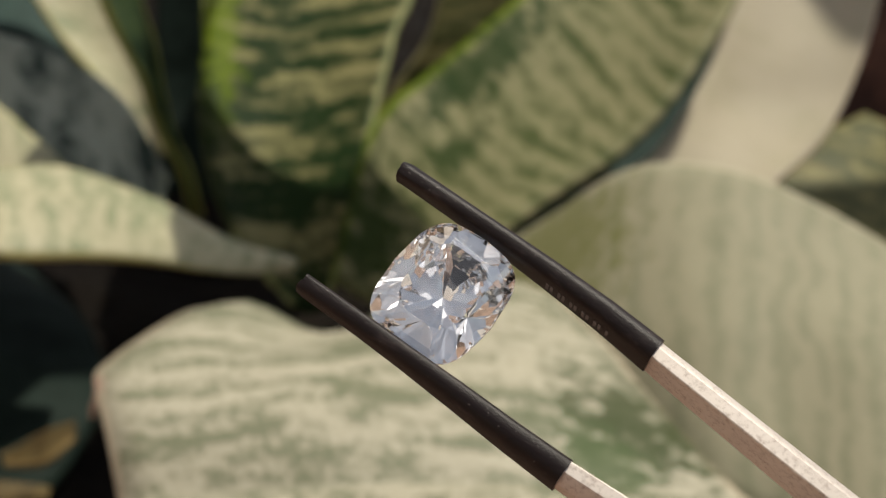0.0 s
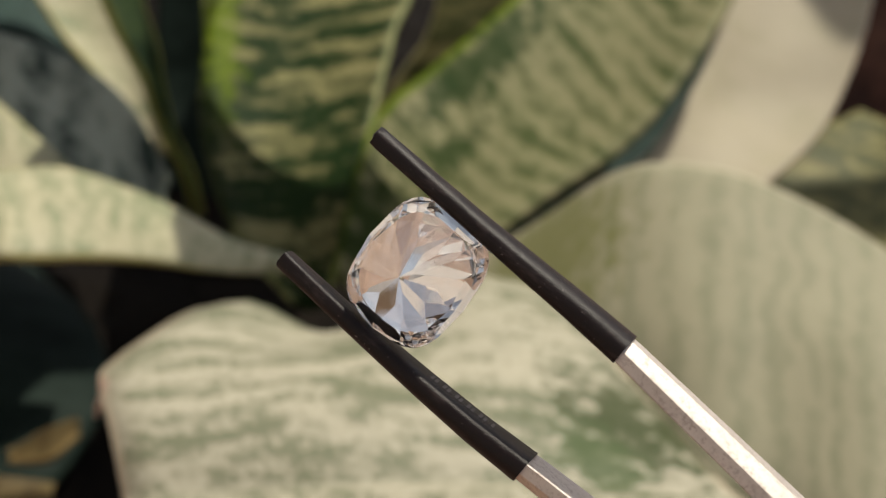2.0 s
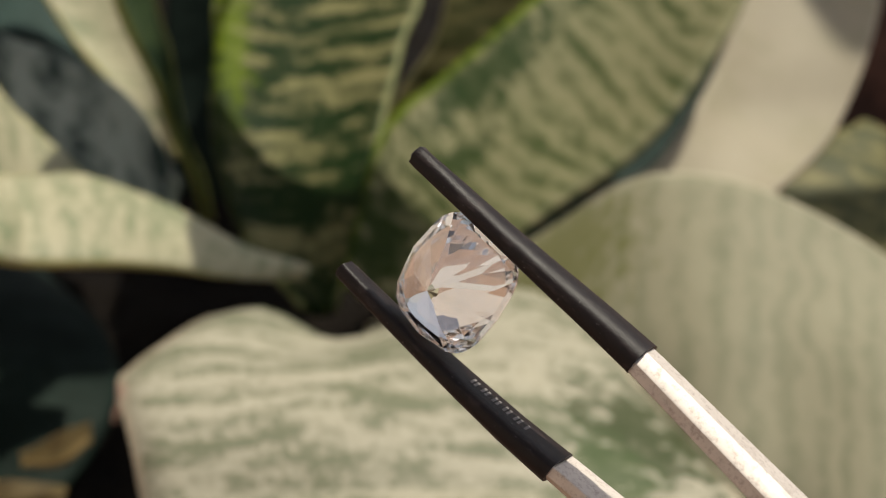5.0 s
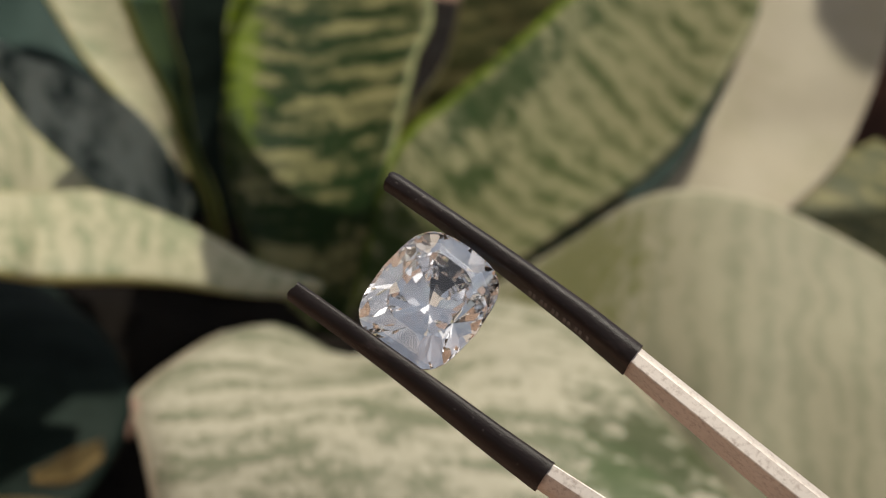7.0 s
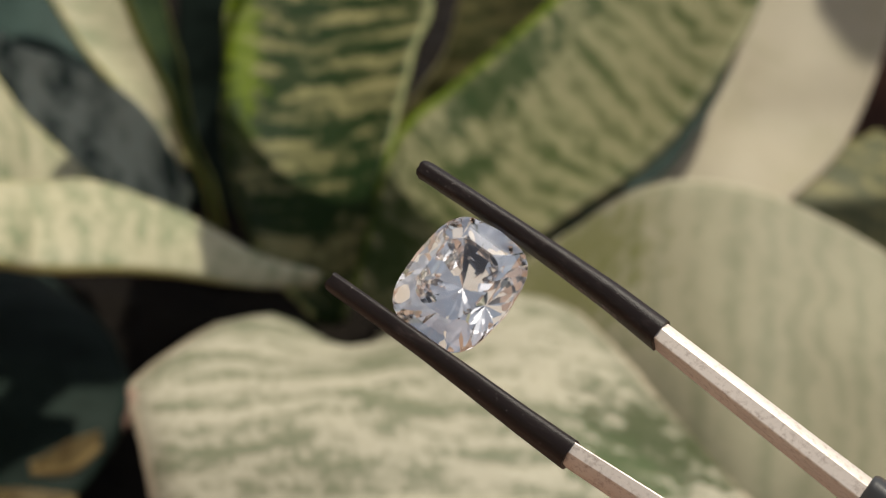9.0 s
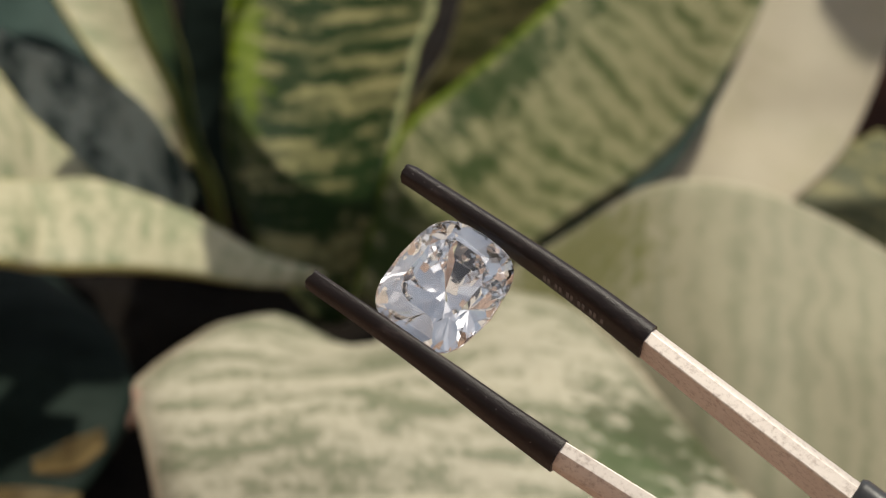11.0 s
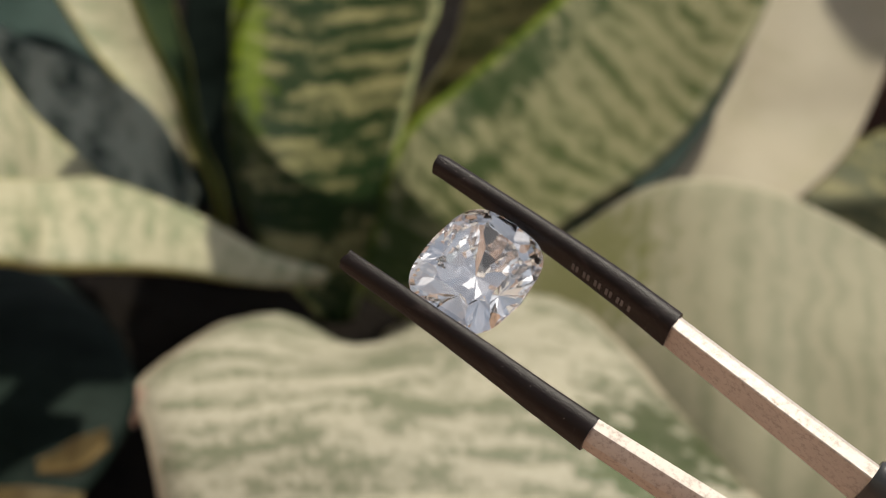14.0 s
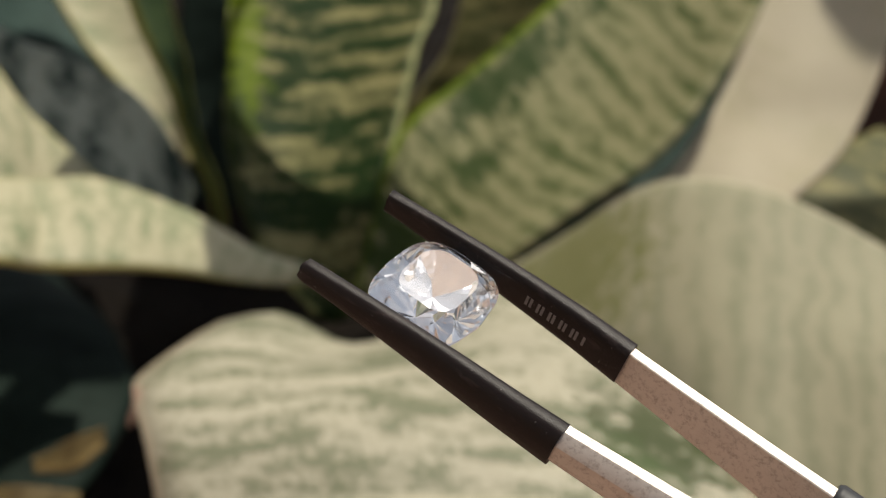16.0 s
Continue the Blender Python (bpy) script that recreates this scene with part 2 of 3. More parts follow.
# ---- ground and added reflector wall ----
def ground():
    bm = bmesh.new()
    bmesh.ops.create_grid(bm, x_segments=120, y_segments=120, size=0.9)
    for v in bm.verts:
        r = max(abs(v.co.x), abs(v.co.y))
        v.co.z = 0.014 * noise.noise(v.co * 14) + 0.006 * noise.noise(v.co * 45) if r < 0.89 else 0.0
        if r > 0.89:
            v.co.x, v.co.y = v.co.x * 220, v.co.y * 220
        v.co.y += 0.5
    return tagged(mesh_object("ground", bm, EARTH, True), "reddish brown bare earth round the planting bed", "ground", kind="structure")


def box(bm, x0, x1, y0, y1, z0, z1):
    m = bmesh.ops.create_cube(bm, size=1.0)["verts"]
    for v in m:
        v.co = ((x0 + x1) / 2 + v.co.x * (x1 - x0), (y0 + y1) / 2 + v.co.y * (y1 - y0), (z0 + z1) / 2 + v.co.z * (z1 - z0))
    return m


# unseen wall, added to throw sunlight back towards the gem
def reflector_wall():
    bm = bmesh.new()
    box(bm, -1.9, -1.7, -3.5, 2.5, -0.02, 2.3)
    bmesh.ops.bevel(bm, geom=list(bm.edges), offset=0.012, segments=2, affect="EDGES")
    return tagged(mesh_object("reflector_west", bm, WHITEWASH), "whitewashed wall added out of view to reflect sun onto the gem", "wall", kind="structure")


def planting_bed():
    """A low mound of dark soil with an uneven edge."""
    bm = bmesh.new()
    rings = []
    for r in range(26):
        row = []
        for k in range(96):
            a = k * math.pi / 48
            edge = 1 + 0.10 * noise.noise(Vector((math.cos(a) * 2, math.sin(a) * 2, 3)))
            f = r / 25
            p = Vector((-0.18 + 0.42 * f * edge * math.cos(a), 0.66 + 0.46 * f * edge * math.sin(a), 0))
            p.z = 0.030 * (1 - f ** 3) - 0.012 * f + 0.010 * noise.noise(p * 22) + 0.006 * noise.noise(p * 60)
            row.append(bm.verts.new(p))
            if r == 0:
                break
        rings.append(row)
    for r, q in zip(rings, rings[1:]):
        for k in range(96):
            a, b = q[k], q[(k + 1) % 96]
            bm.faces.new((r[0], a, b) if len(r) == 1 else (r[k], a, b, r[(k + 1) % 96]))
    return tagged(mesh_object("planting_bed", bm, SOIL, True), "potting soil mound under the plant, darkened in colour for shade", "soil", kind="structure")


ground()
reflector_wall()
planting_bed()


# ---- the plant ----
# material, label, hollow, sag, then the two edges from the root outwards (millimetres in the view's axes)
LEAVES = [
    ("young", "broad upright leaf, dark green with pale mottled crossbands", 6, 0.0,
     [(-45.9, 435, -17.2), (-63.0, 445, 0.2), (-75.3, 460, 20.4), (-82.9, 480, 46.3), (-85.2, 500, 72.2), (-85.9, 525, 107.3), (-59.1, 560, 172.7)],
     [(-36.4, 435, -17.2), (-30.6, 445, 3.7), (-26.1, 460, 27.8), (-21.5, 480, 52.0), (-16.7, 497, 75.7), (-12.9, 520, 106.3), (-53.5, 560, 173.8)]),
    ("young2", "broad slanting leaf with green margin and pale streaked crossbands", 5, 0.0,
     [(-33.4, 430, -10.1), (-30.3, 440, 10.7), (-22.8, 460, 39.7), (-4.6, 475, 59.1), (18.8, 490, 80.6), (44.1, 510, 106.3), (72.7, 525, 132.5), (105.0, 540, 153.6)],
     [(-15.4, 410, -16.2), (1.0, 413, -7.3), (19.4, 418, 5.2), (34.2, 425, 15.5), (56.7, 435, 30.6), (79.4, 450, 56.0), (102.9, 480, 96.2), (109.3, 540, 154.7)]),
    ("pale", "pale bleached leaf with a bluish shaded end", 4, 0.0,
     [(25.7, 440, 0.2), (46.0, 455, 19.3), (67.0, 468, 29.2), (81.6, 485, 45.8), (96.5, 505, 67.9), (115.5, 530, 106.2), (153.7, 560, 157.0)],
     [(29.6, 420, -9.9), (58.5, 435, 0.2), (85.7, 450, 9.2), (110.2, 470, 21.8), (141.2, 500, 50.2), (164.5, 530, 106.2), (158.1, 560, 158.1)]),
    # leaf added behind the opening to show as its shade
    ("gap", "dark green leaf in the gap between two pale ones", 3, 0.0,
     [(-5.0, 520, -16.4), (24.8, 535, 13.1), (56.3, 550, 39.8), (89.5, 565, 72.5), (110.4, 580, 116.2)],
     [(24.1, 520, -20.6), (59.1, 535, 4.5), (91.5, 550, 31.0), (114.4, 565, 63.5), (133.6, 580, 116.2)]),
    ("old", "large grey-green leaf arching over, with faint bands", -7, 0.0,
     [(-24.8, 430, -22.2), (2.7, 415, -8.1), (23.7, 405, 3.4), (48.3, 395, 19.9), (68.7, 385, 21.7), (92.4, 375, 13.7), (117.5, 360, -2.0), (135.2, 350, -16.7), (149.2, 320, -40.8)],
     [(-16.6, 400, -44.6), (2.4, 375, -47.8), (23.2, 350, -50.3), (41.7, 330, -54.0), (57.8, 310, -56.9), (73.9, 300, -61.1), (93.0, 285, -63.7), (110.1, 285, -63.7), (149.9, 320, -43.4)]),
    ("front", "large curled leaf with pale and grey-green crossbands and a browned corner", -6, 17.0,
     [(-30.5, 340, -127.7), (-58.2, 265, -63.5), (-61.8, 270, -48.5), (-65.6, 276, -37.4), (-70.2, 285, -28.8), (-70.1, 290, -25.6), (-65.7, 302, -20.7), (-58.1, 320, -15.0), (-52.5, 340, -13.7)],
     [(15.8, 340, -127.7), (70.8, 270, -64.7), (58.9, 280, -50.3), (49.1, 295, -38.8), (40.9, 314, -28.0), (39.7, 319, -25.4), (34.3, 335, -19.3), (28.5, 355, -13.8), (21.9, 375, -10.7)]),
    ("mid", "cream-green leaf standing behind a narrow one", 3, 0.0,
     [(-165.0, 540, 110.4), (-141.9, 515, 80.5), (-121.6, 495, 59.6), (-98.6, 475, 32.5)],
     [(-127.1, 535, 109.4), (-112.6, 510, 77.7), (-102.3, 490, 57.0), (-91.9, 470, 32.1)]),
    ("narrow", "narrow upright leaf seen nearly edge-on", 2, 0.0,
     [(-82.6, 465, 10.4), (-82.9, 445, 25.1), (-85.2, 425, 37.6), (-86.2, 405, 48.8), (-87.8, 385, 58.7), (-92.4, 370, 74.1)],
     [(-79.2, 465, 10.4), (-80.3, 450, 25.4), (-82.8, 435, 38.5), (-83.3, 420, 50.6), (-84.3, 410, 60.8), (-89.0, 400, 80.2)]),
    ("olive", "olive-brown leaf in the shade behind the rosette", 4, 0.0,
     [(-44.2, 600, 33.8), (-20.2, 600, 69.8), (-5.8, 600, 91.4), (1.4, 600, 122.6)],
     [(-5.8, 600, 33.8), (15.8, 600, 62.6), (35.0, 600, 91.4), (49.4, 600, 122.6)]),
    # added out of view to shade the heart and the pointed leaf's tip
    ("old", "long arching leaf hanging over the heart of the rosette", 1, 0.0,
     [(-75.0, 620, -10.0), (-75.0, 615, 60.0), (-70.0, 590, 132.0), (-66.0, 540, 152.0), (-64.0, 476, 128.0), (-56.0, 440, 102.0), (-40.0, 409, 120.0), (-23.0, 362, 147.0), (-13.0, 322, 145.0)],
     [(-55.0, 620, -10.0), (-55.0, 615, 60.0), (-58.0, 590, 132.0), (-59.0, 540, 152.0), (-57.0, 476, 128.0), (12.0, 433, 104.0), (45.0, 395, 122.0), (23.0, 337, 147.0), (-5.0, 314, 145.0)]),
    # sheet added to fill a dark opening with shade colour
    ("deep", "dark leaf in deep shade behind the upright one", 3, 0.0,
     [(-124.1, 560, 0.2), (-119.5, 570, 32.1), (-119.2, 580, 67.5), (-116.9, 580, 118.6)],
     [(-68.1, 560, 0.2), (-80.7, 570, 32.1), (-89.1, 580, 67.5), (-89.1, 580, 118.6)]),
]
LEFT_LEAVES = [
    ("mid", "pointed leaf with pale speckled top lit by the sun", -3, 0.0,
     [(-278.8, 440, -20.9), (-220.4, 410, 18.2), (-125.9, 330, 18.6), (-106.6, 340, 18.5), (-93.0, 350, 18.6), (-72.6, 360, 11.4), (-56.8, 370, 2.4), (-42.4, 380, -4.6)],
     [(-265.6, 430, -34.2), (-209.7, 390, -12.3), (-114.5, 300, -1.1), (-97.2, 310, -1.9), (-85.0, 320, -2.4), (-68.5, 340, -3.7), (-55.3, 360, -5.8), (-41.3, 380, -6.1)]),
    ("mid", "pale leaf edge behind the pointed leaf", -2, 0.0,
     [(-278.8, 440, -20.9), (-220.4, 410, 18.2), (-145.0, 380, 57.9), (-122.3, 390, 38.4), (-114.4, 395, 30.2), (-104.6, 400, 20.2), (-93.0, 405, 9.9)],
     [(-265.6, 430, -34.2), (-209.7, 390, -12.3), (-137.4, 360, 3.0), (-116.0, 370, 3.1), (-110.0, 380, 3.2), (-102.0, 390, 4.1), (-91.8, 400, 6.6)]),
    ("grey", "blue-grey leaf in shade with soft bands", 5, 0.0,
     [(-278.8, 440, -20.9), (-220.4, 410, 18.2), (-171.7, 450, 75.8), (-142.7, 455, 69.7), (-124.0, 460, 62.7), (-102.9, 460, 47.1), (-88.3, 456, 22.1)],
     [(-265.6, 430, -34.2), (-209.7, 390, -12.3), (-156.5, 410, 18.2), (-130.1, 415, 16.8), (-112.9, 425, 12.1), (-96.4, 435, 7.1), (-83.7, 446, 3.7)]),
    # shade of this corner leaf lies in its colour
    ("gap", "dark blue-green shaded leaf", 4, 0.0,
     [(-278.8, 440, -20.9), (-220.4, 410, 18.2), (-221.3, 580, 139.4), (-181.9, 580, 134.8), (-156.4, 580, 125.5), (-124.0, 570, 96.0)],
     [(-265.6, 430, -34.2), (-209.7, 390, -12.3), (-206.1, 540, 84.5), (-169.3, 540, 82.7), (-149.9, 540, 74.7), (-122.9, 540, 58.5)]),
    # this leaf's darkness is shade put into its colour
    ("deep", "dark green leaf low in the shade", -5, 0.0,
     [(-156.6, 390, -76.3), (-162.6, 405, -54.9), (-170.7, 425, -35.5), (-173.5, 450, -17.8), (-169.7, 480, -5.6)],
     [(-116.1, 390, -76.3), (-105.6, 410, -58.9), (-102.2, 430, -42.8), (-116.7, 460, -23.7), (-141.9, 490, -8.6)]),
    # shade caster for the left leaves, added above the view
    ("old", "high broad leaf over the shaded ones", 2, 0.0,
     [(-280.0, 520, -15.0), (-270.0, 490, 80.0), (-165.0, 454, 190.0), (-105.0, 447, 183.0), (-65.0, 445, 181.0), (-37.0, 437, 179.0), (-20.0, 409, 177.0)],
     [(-255.0, 510, -15.0), (-245.0, 470, 70.0), (-155.0, 399, 185.0), (-95.0, 381, 177.0), (-60.0, 381, 175.0), (-37.0, 384, 175.0), (-23.0, 394, 175.0)]),
]
RIGHT_LEAVES = [
    # added leaf that stands in for the shaded ground beyond
    ("shaded_ground", "withered reddish brown leaf behind the others", 4, 0.0,
     [(250.0, 660, -40.0), (205.0, 655, 20.0), (172.0, 650, 66.0), (170.0, 650, 120.0), (190.0, 650, 175.0)],
     [(285.0, 660, -40.0), (270.0, 655, 20.0), (258.0, 650, 66.0), (252.0, 650, 120.0), (200.0, 650, 178.0)]),
    ("olive", "olive mottled leaf low behind the others", 4, 0.0,
     [(109.4, 530, -4.0), (129.0, 560, 24.9), (152.2, 580, 45.5), (179.0, 600, 56.6)],
     [(170.5, 510, -16.1), (184.9, 540, 8.9), (196.2, 560, 27.1), (207.9, 580, 50.1)]),
    # unseen leaf added only for its shadow on the pale leaf's end
    ("old", "arching leaf over the pale one", 2, 0.0,
     [(430.0, 640, -20.0), (445.0, 600, 200.0), (400.0, 518, 390.0), (330.0, 498, 398.0), (295.0, 496, 388.0), (260.0, 494, 375.0), (234.0, 492, 366.0)],
     [(405.0, 630, -20.0), (420.0, 580, 190.0), (385.0, 478, 382.0), (322.0, 463, 390.0), (288.0, 454, 380.0), (264.0, 459, 370.0), (238.0, 478, 364.0)]),
]


def leaf(plant, kind, label, hollow, sag, left, right):
    """A thick curved leaf between two edges; hollow bends its middle away (plus) or up (minus)."""
    across, along = 16, 44
    a, b = spline(left, along), spline(right, along)
    bm = bmesh.new()
    grid, length = [], 0.0
    uv, unit = bm.loops.layers.uv.new("metres"), bm.loops.layers.uv.new("unit")
    at = {}
    for j in range(along):
        if j:
            length += ((a[j] + b[j]) / 2 - (a[j - 1] + b[j - 1]) / 2).length / 1000
        k = min(max(j, 1), along - 2)
        way = ((a[k + 1] + b[k + 1]) - (a[k - 1] + b[k - 1])).normalized()
        side = b[j] - a[j]
        normal = side.cross(way).normalized()
        if normal.y < 0:
            normal = -normal
        v = j / (along - 1)
        row = []
        for i in range(across):
            u = i / (across - 1)
            bow = 4 * u * (1 - u)
            p = a[j].lerp(b[j], u) + normal * hollow * bow + Vector((0, 0, -sag * v ** 3 * math.sin(math.pi * min(1, u * 1.35)) ** 2))
            wob = noise.noise(p * 0.03 + Vector((len(label), 0, 0))) * 1.5 + noise.noise(p * 0.11) * 0.35
            p = p + normal * wob
            vert = bm.verts.new(VIEW @ (p / 1000))
            at[vert] = (u * side.length / 1000, length, u, v)
            row.append(vert)
        grid.append(row)
    for j in range(along - 1):
        for i in range(across - 1):
            f = bm.faces.new((grid[j][i], grid[j][i + 1], grid[j + 1][i + 1], grid[j + 1][i]))
            for loop in f.loops:
                q = at[loop.vert]
                loop[uv].uv, loop[unit].uv = (q[0], q[1]), (q[2], q[3])
    ob = part("leaf", bm, LEAF[kind], plant, label, True)
    thick = ob.modifiers.new("thickness", "SOLIDIFY")
    thick.thickness, thick.offset = 0.0022, 0.0
    return ob


def fallen_leaf(label, hollow, left, right):
    ob = leaf(None, "dry", "", hollow, 0.0, left, right)
    ob.name = "fallen_leaf"
    return tagged(ob, label, "leaf")


def rosette(label, x, y, rows):
    plant = tagged(new("snake_plant"), label, "plant", "snake plants in the bed")
    plant.location = (x, y, 0.0)
    bpy.context.view_layer.update()
    for row in rows:
        leaf(plant, *row).matrix_parent_inverse = plant.matrix_world.inverted()
    return plant


middle_plant = rosette("snake plant rosette with broad grey-green mottled leaves in soil", -0.04, 0.40, LEAVES)
def dried_corner(plant):
    """A shrivelled brown nub on the front leaf's edge."""
    bm = bmesh.new()
    bmesh.ops.create_icosphere(bm, subdivisions=3, radius=1.0)
    for v in bm.verts:
        p = v.co.copy()
        bend = 0.9 * math.sin(p.z * 1.4)
        grow = 1 + 0.35 * noise.noise(p * 2.3)
        v.co = VIEW @ (Vector((-69.6 + 0.9 * p.x * grow + bend, 284 + 1.0 * p.y * grow, -30.5 + 3.6 * p.z * grow)) / 1000)
    ob = part("dried_edge", bm, LEAF["nub"], plant, "shrivelled pinkish brown leaf corner", True)
    ob.matrix_parent_inverse = plant.matrix_world.inverted()


dried_corner(middle_plant)
rosette("snake plant with pointed pale leaves beside the larger rosette", -0.25, 0.42, LEFT_LEAVES)
rosette("tall snake plant beside the larger rosette, with an added unseen shading leaf", 0.34, 0.55, RIGHT_LEAVES)
fallen_leaf("small dry yellow leaf lying on the soil", 1.5, [(-119, 382, -56), (-109, 385, -50), (-101, 387, -47)], [(-118, 380, -58), (-107, 378, -57), (-100, 382, -51)])
fallen_leaf("dry yellow leaf scrap lying on the soil", 1.0, [(-130, 374, -63), (-118, 375, -62), (-105, 378, -64)], [(-130, 366, -70), (-117, 366, -68), (-104, 370, -66)])


# ---- tweezers: x runs from the tips to the joint, y across the two prongs, z the broad way (millimetres) ----
def prong_ring(x, y, thick, wide, out, profile):
    """One cross-section. out: +1 where the outer side looks to +y."""
    h, w = thick / 2, wide / 2
    if profile == "round":
        pts = []
        for k in range(24):
            c, s = math.cos(k * math.pi / 12), math.sin(k * math.pi / 12)
            n = 2.2 if c > 0 else 4.0
            pts.append((h * math.copysign(abs(c) ** (2 / n), c), w * math.copysign(abs(s) ** (2 / n), s)))
    else:
        pts = [(-h, -w * 0.96), (-h * 0.9, -w), (h * 0.05, -w), (h * 0.15, -w * 0.97), (h * 0.93, -w * 0.50), (h, -w * 0.44),
               (h, w * 0.44), (h * 0.93, w * 0.50), (h * 0.15, w * 0.97), (h * 0.05, w), (-h * 0.9, w), (-h, w * 0.96)]
    return [Vector((x, y + out * p, q)) / 1000 for p, q in pts]


def loft(stations, out, profile, slant=0.0):
    bm = bmesh.new()
    rings = []
    for n, (x, y, thick, wide) in enumerate(stations):
        ring = prong_ring(x, y, thick, wide, out, profile)
        if n == 0 and slant:
            for p in ring:
                p.x += slant / 1000 * (1 if (p.y * 1000 - y) * out < 0 else 0)
        rings.append([bm.verts.new(p) for p in ring])
    for r, s in zip(rings, rings[1:]):
        for i in range(len(r)):
            bm.faces.new((r[i], r[(i + 1) % len(r)], s[(i + 1) % len(r)], s[i]))
    bm.faces.new(rings[0])
    bm.faces.new(rings[-1][::-1])
    return bm


def smooth_by_angle(ob, degrees=35):
    ob.data.polygons.foreach_set("use_smooth", [True] * len(ob.data.polygons))
    bm = bmesh.new()
    bm.from_mesh(ob.data)
    for e in bm.edges:
        e.smooth = e.is_manifold and e.calc_face_angle(0) < radians(degrees)
    bm.to_mesh(ob.data)
    bm.free()


def centre(x, out):
    """The prong's middle line: nearly parallel tips, then arms that close towards the joint."""
    s = (x + 7) / 20
    bow = (0.2 if out > 0 else 0.12) * max(0, 4 * s * (1 - s)) if s < 1 else 0.0
    line = (5.00 - 0.04 * max(0.0, min(1.0, s))) * out + bow
    if x > 11:
        line -= out * (x - 11) * 0.062
    return line


def tweezers():
    t = tagged(new("tweezers"), "steel tweezers with black composite tips holding a clear gem", "tweezers")
    for out in (1, -1):
        ends = [(-7.15, 1.14, 1.48), (-7.08, 1.22, 1.58), (-6.6, 1.26, 1.65), (-3, 1.30, 2.05), (1, 1.36, 2.5), (5, 1.55, 2.85), (9, 1.75, 3.1), (12.7, 1.93, 3.3), (13.0, 1.95, 3.32)]
        tip = part("tip", loft([(x, centre(x, out), a, b) for x, a, b in ends], out, "round", 0.35), TIP, t, "matt black composite tip, scuffed")
        for v in tip.data.vertices:
            if v.co.x < -0.0065:
                v.co += noise.noise_vector(v.co * 2500 + Vector((0, 0, out))) * 0.00009
        smooth_by_angle(tip)
        arm = [(11.5, 1.34, 2.9), (13.5, 1.46, 2.98), (18, 1.54, 3.3), (24, 1.62, 3.8), (31, 1.74, 4.6), (45, 2.0, 6.5), (70, 2.1, 8.5), (90.6, 2.0, 9.0)]
        steel = part("arm", loft([(x, centre(x, out), a, b) for x, a, b in arm], out, "bevel"), STEEL, t, "brushed steel arm with bevelled edges")
        smooth_by_angle(steel, 20)
        grip = [(28.5, 2.4, 4.6), (28.8, 2.7, 5.0), (36, 2.9, 6.0), (50, 2.9, 7.8), (70, 2.9, 9.4), (82, 2.7, 9.8), (82.4, 2.4, 9.4)]
        smooth_by_angle(part("grip_sleeve", loft([(x, centre(x, out), a, b) for x, a, b in grip], out, "round"), GRIP, t, "glossy black grip sleeve"))
        if out > 0:
            for k in range(7):
                bm = bmesh.new()
                x = 5.0 + k * 0.95
                y = centre(x + 0.3, out) - (1.54 + (x - 4.7) * 0.050) / 2
                box(bm, x, x + 0.20, y - 0.03, y + 0.1, -0.40, 0.40)
                box(bm, x + 0.34, x + 0.54, y - 0.03, y + 0.1, -0.40, 0.40)
                bmesh.ops.scale(bm, vec=(0.001, 0.001, 0.001), verts=bm.verts)
                part("engraved_bar", bm, MARK, tip)
    bm = bmesh.new()
    box(bm, 88.0, 104.0, -1.15, 1.15, -4.4, 4.4)
    bmesh.ops.scale(bm, vec=(0.001, 0.001, 0.001), verts=bm.verts)
    bmesh.ops.bevel(bm, geom=list(bm.edges), offset=0.0005, segments=2, affect="EDGES")
    part("joint", bm, STEEL, t, "welded steel end joint")
    return t


# ---- the gem ----
def reach(angle):
    """How far a rounded-rectangle girdle extends towards an angle."""
    q = 1.435
    return (abs(3.68 * math.cos(angle)) ** q + abs(4.40 * math.sin(angle)) ** q) ** (1 / q)


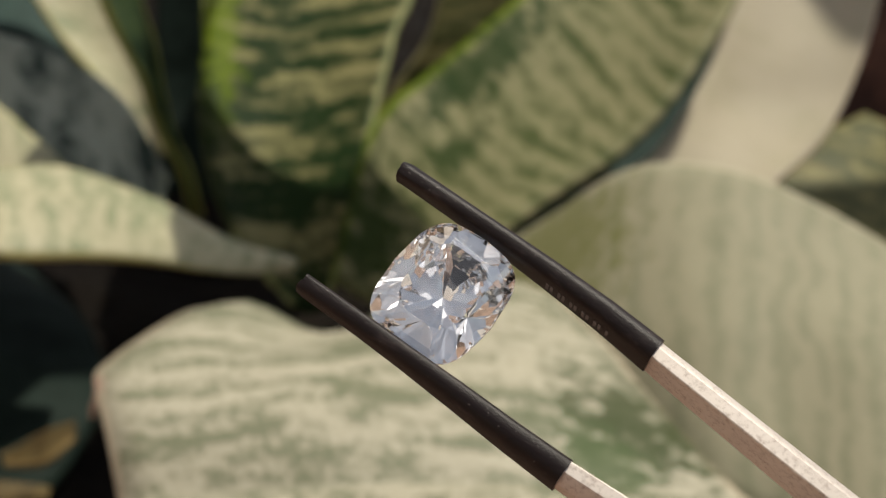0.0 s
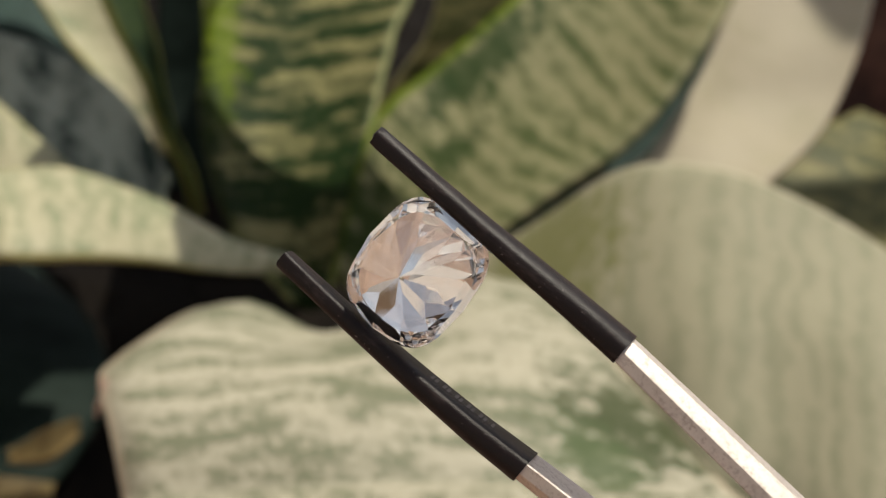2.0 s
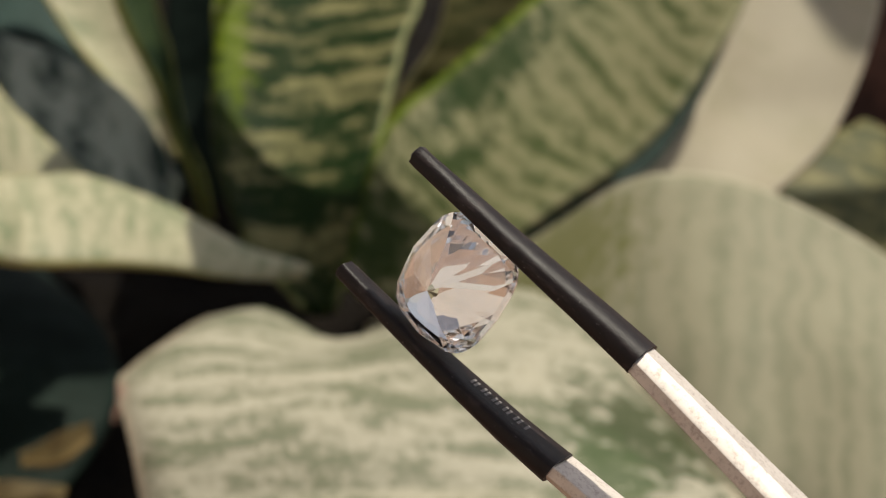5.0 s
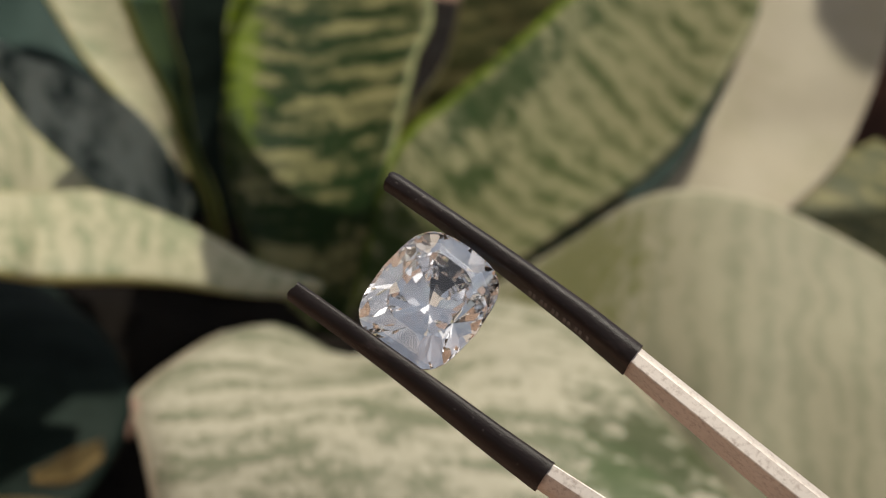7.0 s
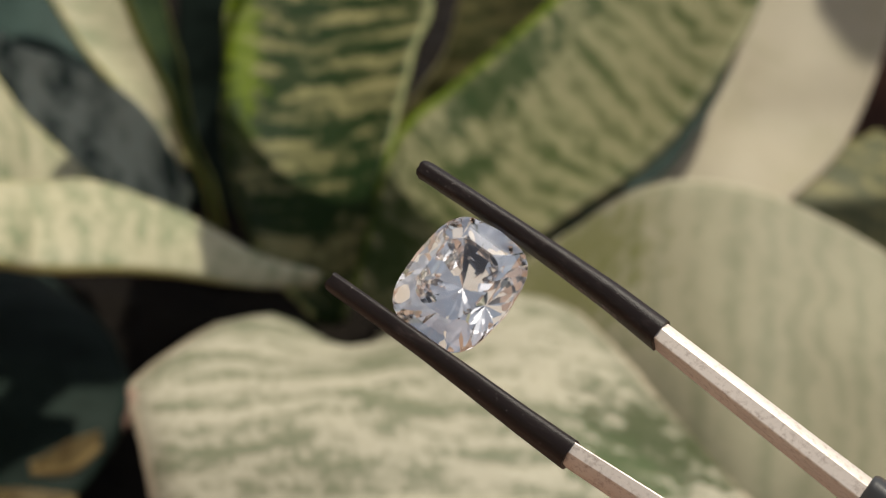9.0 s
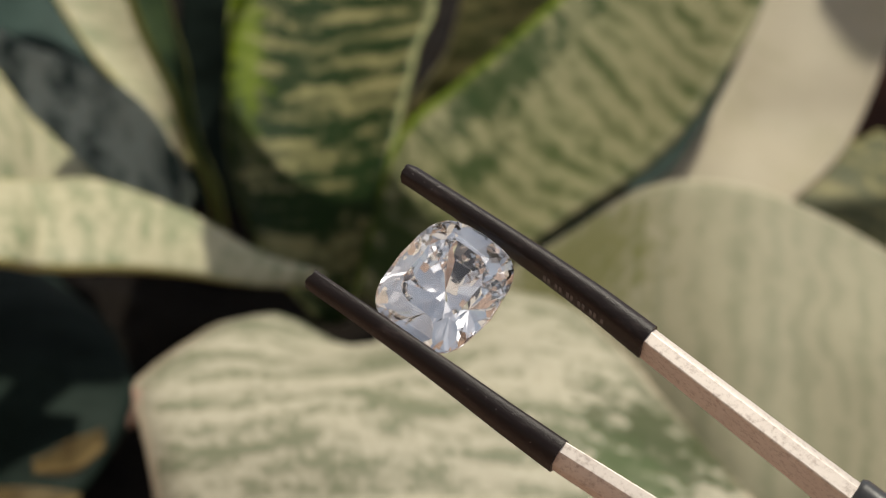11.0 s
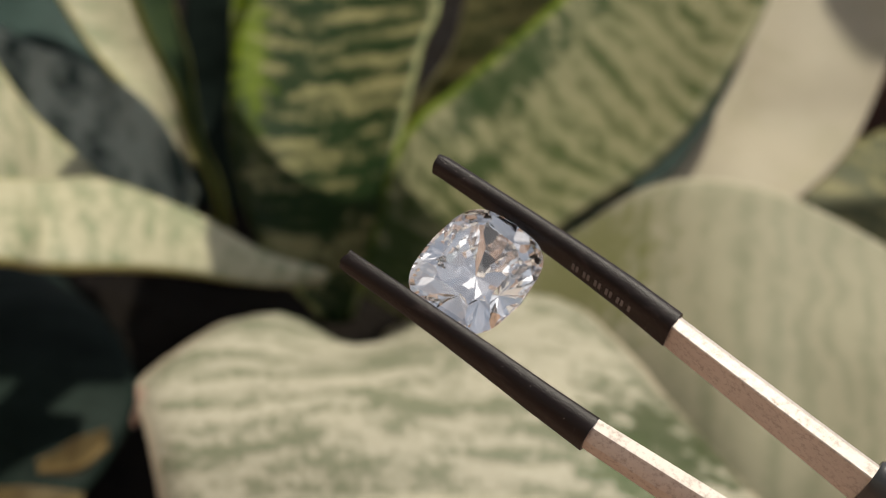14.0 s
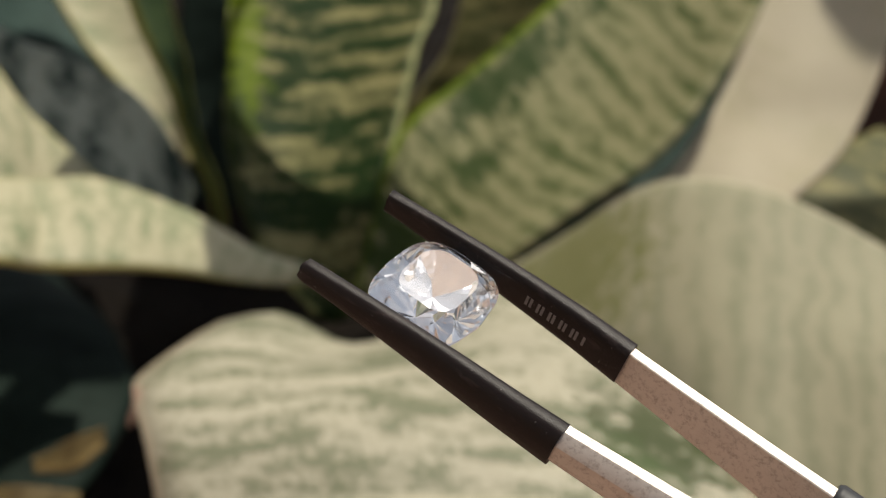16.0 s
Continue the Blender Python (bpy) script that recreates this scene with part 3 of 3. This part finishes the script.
def gem_planes():
    """The cuts of a cushion brilliant as (point, outward normal), in millimetres."""
    uneven = random.Random(5)
    table, rim, culet = 1.25, 0.09, -3.80
    cuts = [((0, 0, table), (0, 0, 1))]

    def cut(turn, radius, z, slope, up, spread=0.35):
        slope += radians(uneven.uniform(-spread, spread))
        c, s = math.cos(turn), math.sin(turn)
        cuts.append(((c * radius, s * radius, z), (c * math.sin(slope), s * math.sin(slope), up * math.cos(slope))))

    for k in range(32):
        a = (k + 0.5) * math.pi / 16
        cuts.append(((math.cos(a) * reach(a), math.sin(a) * reach(a), 0), (math.cos(a), math.sin(a), 0)))
    for k in range(8):
        a, b = k * math.pi / 4, (k + 0.5) * math.pi / 4
        bezel = math.atan((table - rim) / (0.40 * reach(a)))
        cut(a, reach(a), rim, bezel, 1)
        cut(b, 0.60 * reach(b), table, bezel * 0.66, 1)
    low, rays = radians(50.0), []
    for k in range(8):
        a = k * math.pi / 4
        drop = rim + 0.14 * reach(a) * math.tan(low)
        rays.append((a, min(0.86, (-culet - drop) / (0.86 * reach(a)))))

    def rise(turn):
        return max(math.cos(turn - a) * steep for a, steep in rays)

    between = [(k + 0.5) * math.pi / 4 for k in range(8)]
    rays += [(b, min(1.035 * rise(b), 0.975 * (-culet - rim) / reach(b))) for b in between]
    for a, steep in rays:
        cut(a, 0.0, culet, math.atan(steep), -1, 0.25)
    for k in range(16):
        a, b = (k + 0.5) * math.pi / 8, k * math.pi / 8
        cut(a, reach(a), rim, math.atan((table - rim) / (0.40 * reach(a))) + radians(6), 1)
        cut(a, reach(a), -rim, low, -1)
        deep = culet + 0.58 * reach(a) * rise(a)
        steep = min(math.tan(math.atan(rise(a)) + radians(4.5)), (-0.16 - deep) / (0.42 * reach(a)))
        cut(a, 0.58 * reach(a), deep, math.atan(steep), -1, 0.4)
    return cuts


def gem():
    """A cushion brilliant, cut facet by facet from a block."""
    bm = bmesh.new()
    bmesh.ops.create_cube(bm, size=14.0)
    for point, normal in gem_planes():
        geom = list(bm.verts) + list(bm.edges) + list(bm.faces)
        done = bmesh.ops.bisect_plane(bm, geom=geom, dist=1e-5, plane_co=point, plane_no=normal, clear_outer=True)
        edges = [g for g in done["geom_cut"] if isinstance(g, bmesh.types.BMEdge)]
        if len(edges) > 2:
            bmesh.ops.contextual_create(bm, geom=edges)
    for v in bm.verts:
        v.co = (v.co + Vector((0.2, 0, 0))) / 1000
    bmesh.ops.recalc_face_normals(bm, faces=bm.faces)
    bm.normal_update()
    thing = tagged(new("gem"), "clear colourless cushion-cut faceted gem held in tweezers", "gemstone")

    def zone(f):
        if f.normal.z > 0.99:
            return "table"
        return "girdle" if abs(f.normal.z) < 0.05 else "crown" if f.normal.z > 0 else "pavilion"

    labels = {"table": "large flat polished top facet", "girdle": "narrow polished rim", "crown": "bright sloping upper facets", "pavilion": "pointed lower facets"}
    for name, label in labels.items():
        faces = [f for f in bm.faces if zone(f) == name]
        data = bpy.data.meshes.new(name)
        corners = {v: i for i, v in enumerate({v: 0 for f in faces for v in f.verts})}
        data.from_pydata([v.co[:] for v in corners], [], [[corners[v] for v in f.verts] for f in faces])
        data.materials.append(GEM)
        ob = tagged(new(name, data), label)
        ob.parent = thing
    bm.free()
    return thing


pair = tweezers()
stone = gem()

# seconds, millimetres in the view's axes, degrees
TWEEZER_ROWS = [
    (0, -0.16, 88.84, -2.62, 63.0, 35.1, -15.3),
    (0.5, -1.68, 84.11, -0.18, 33.6, 35.4, -13.1),
    (1, 1.10, 85.70, -0.56, 1.0, 37.2, -12.4),
    (1.5, -0.51, 86.58, 1.00, -39.6, 39.1, -12.7),
    (2, -1.31, 82.01, 0.78, -86.2, 39.9, -12.8),
    (2.5, -3.88, 85.43, -1.13, -115.7, 40.4, -7.1),
    (3, -3.93, 86.19, -3.34, -124.1, 39.5, -10.8),
    (3.5, -2.66, 81.54, 0.31, -105.3, 37.6, -24.7),
    (3.7, -1.87, 80.62, 0.63, -100.0, 38.6, -27.4),
    (5.8, -5.42, 87.31, 0.67, -41.9, 37.8, -13.4),
    (6, -7.47, 86.84, -0.14, 8.4, 35.8, -12.6),
    (6.5, -6.53, 85.29, -1.61, 42.1, 34.8, -13.6),
    (7, -6.28, 83.70, 0.12, 65.7, 35.1, -13.1),
    (7.5, -4.90, 82.83, 1.07, 71.9, 33.8, -20.9),
    (8, -5.24, 90.54, -2.02, 48.6, 33.3, -16.0),
    (8.5, -4.27, 88.64, -0.01, 27.6, 34.5, -15.8),
    (9, -3.83, 87.60, 0.05, 68.1, 32.7, -23.0),
    (11.5, -6.14, 86.24, 0.60, 54.4, 33.5, -16.1),
    (12, -2.93, 86.10, 2.81, 29.5, 35.3, -14.7),
    (12.5, -5.66, 83.78, 2.22, 75.7, 31.9, -24.8),
    (13, -4.78, 89.18, 0.73, 95.5, 32.6, -19.7),
    (13.5, -5.06, 89.02, 0.36, 44.4, 33.5, -16.7),
    (14, -3.86, 89.24, 0.94, 55.7, 33.7, -17.8),
    (14.5, -4.29, 88.48, 0.66, 86.5, 32.1, -22.5),
    (15, -6.42, 89.55, -0.90, 75.3, 30.9, -23.6),
    (15.5, -4.88, 88.93, -1.16, 56.1, 32.3, -18.0),
    (16, -6.69, 88.03, -0.15, 35.1, 32.7, -16.5),
]


def motions():
    rows = [(t, VIEW @ pose(x / 1000, y / 1000, z / 1000, rx, ry, rz)) for t, x, y, z, rx, ry, rz in TWEEZER_ROWS]
    walk(pair, rows)
    walk(stone, rows)


motions()
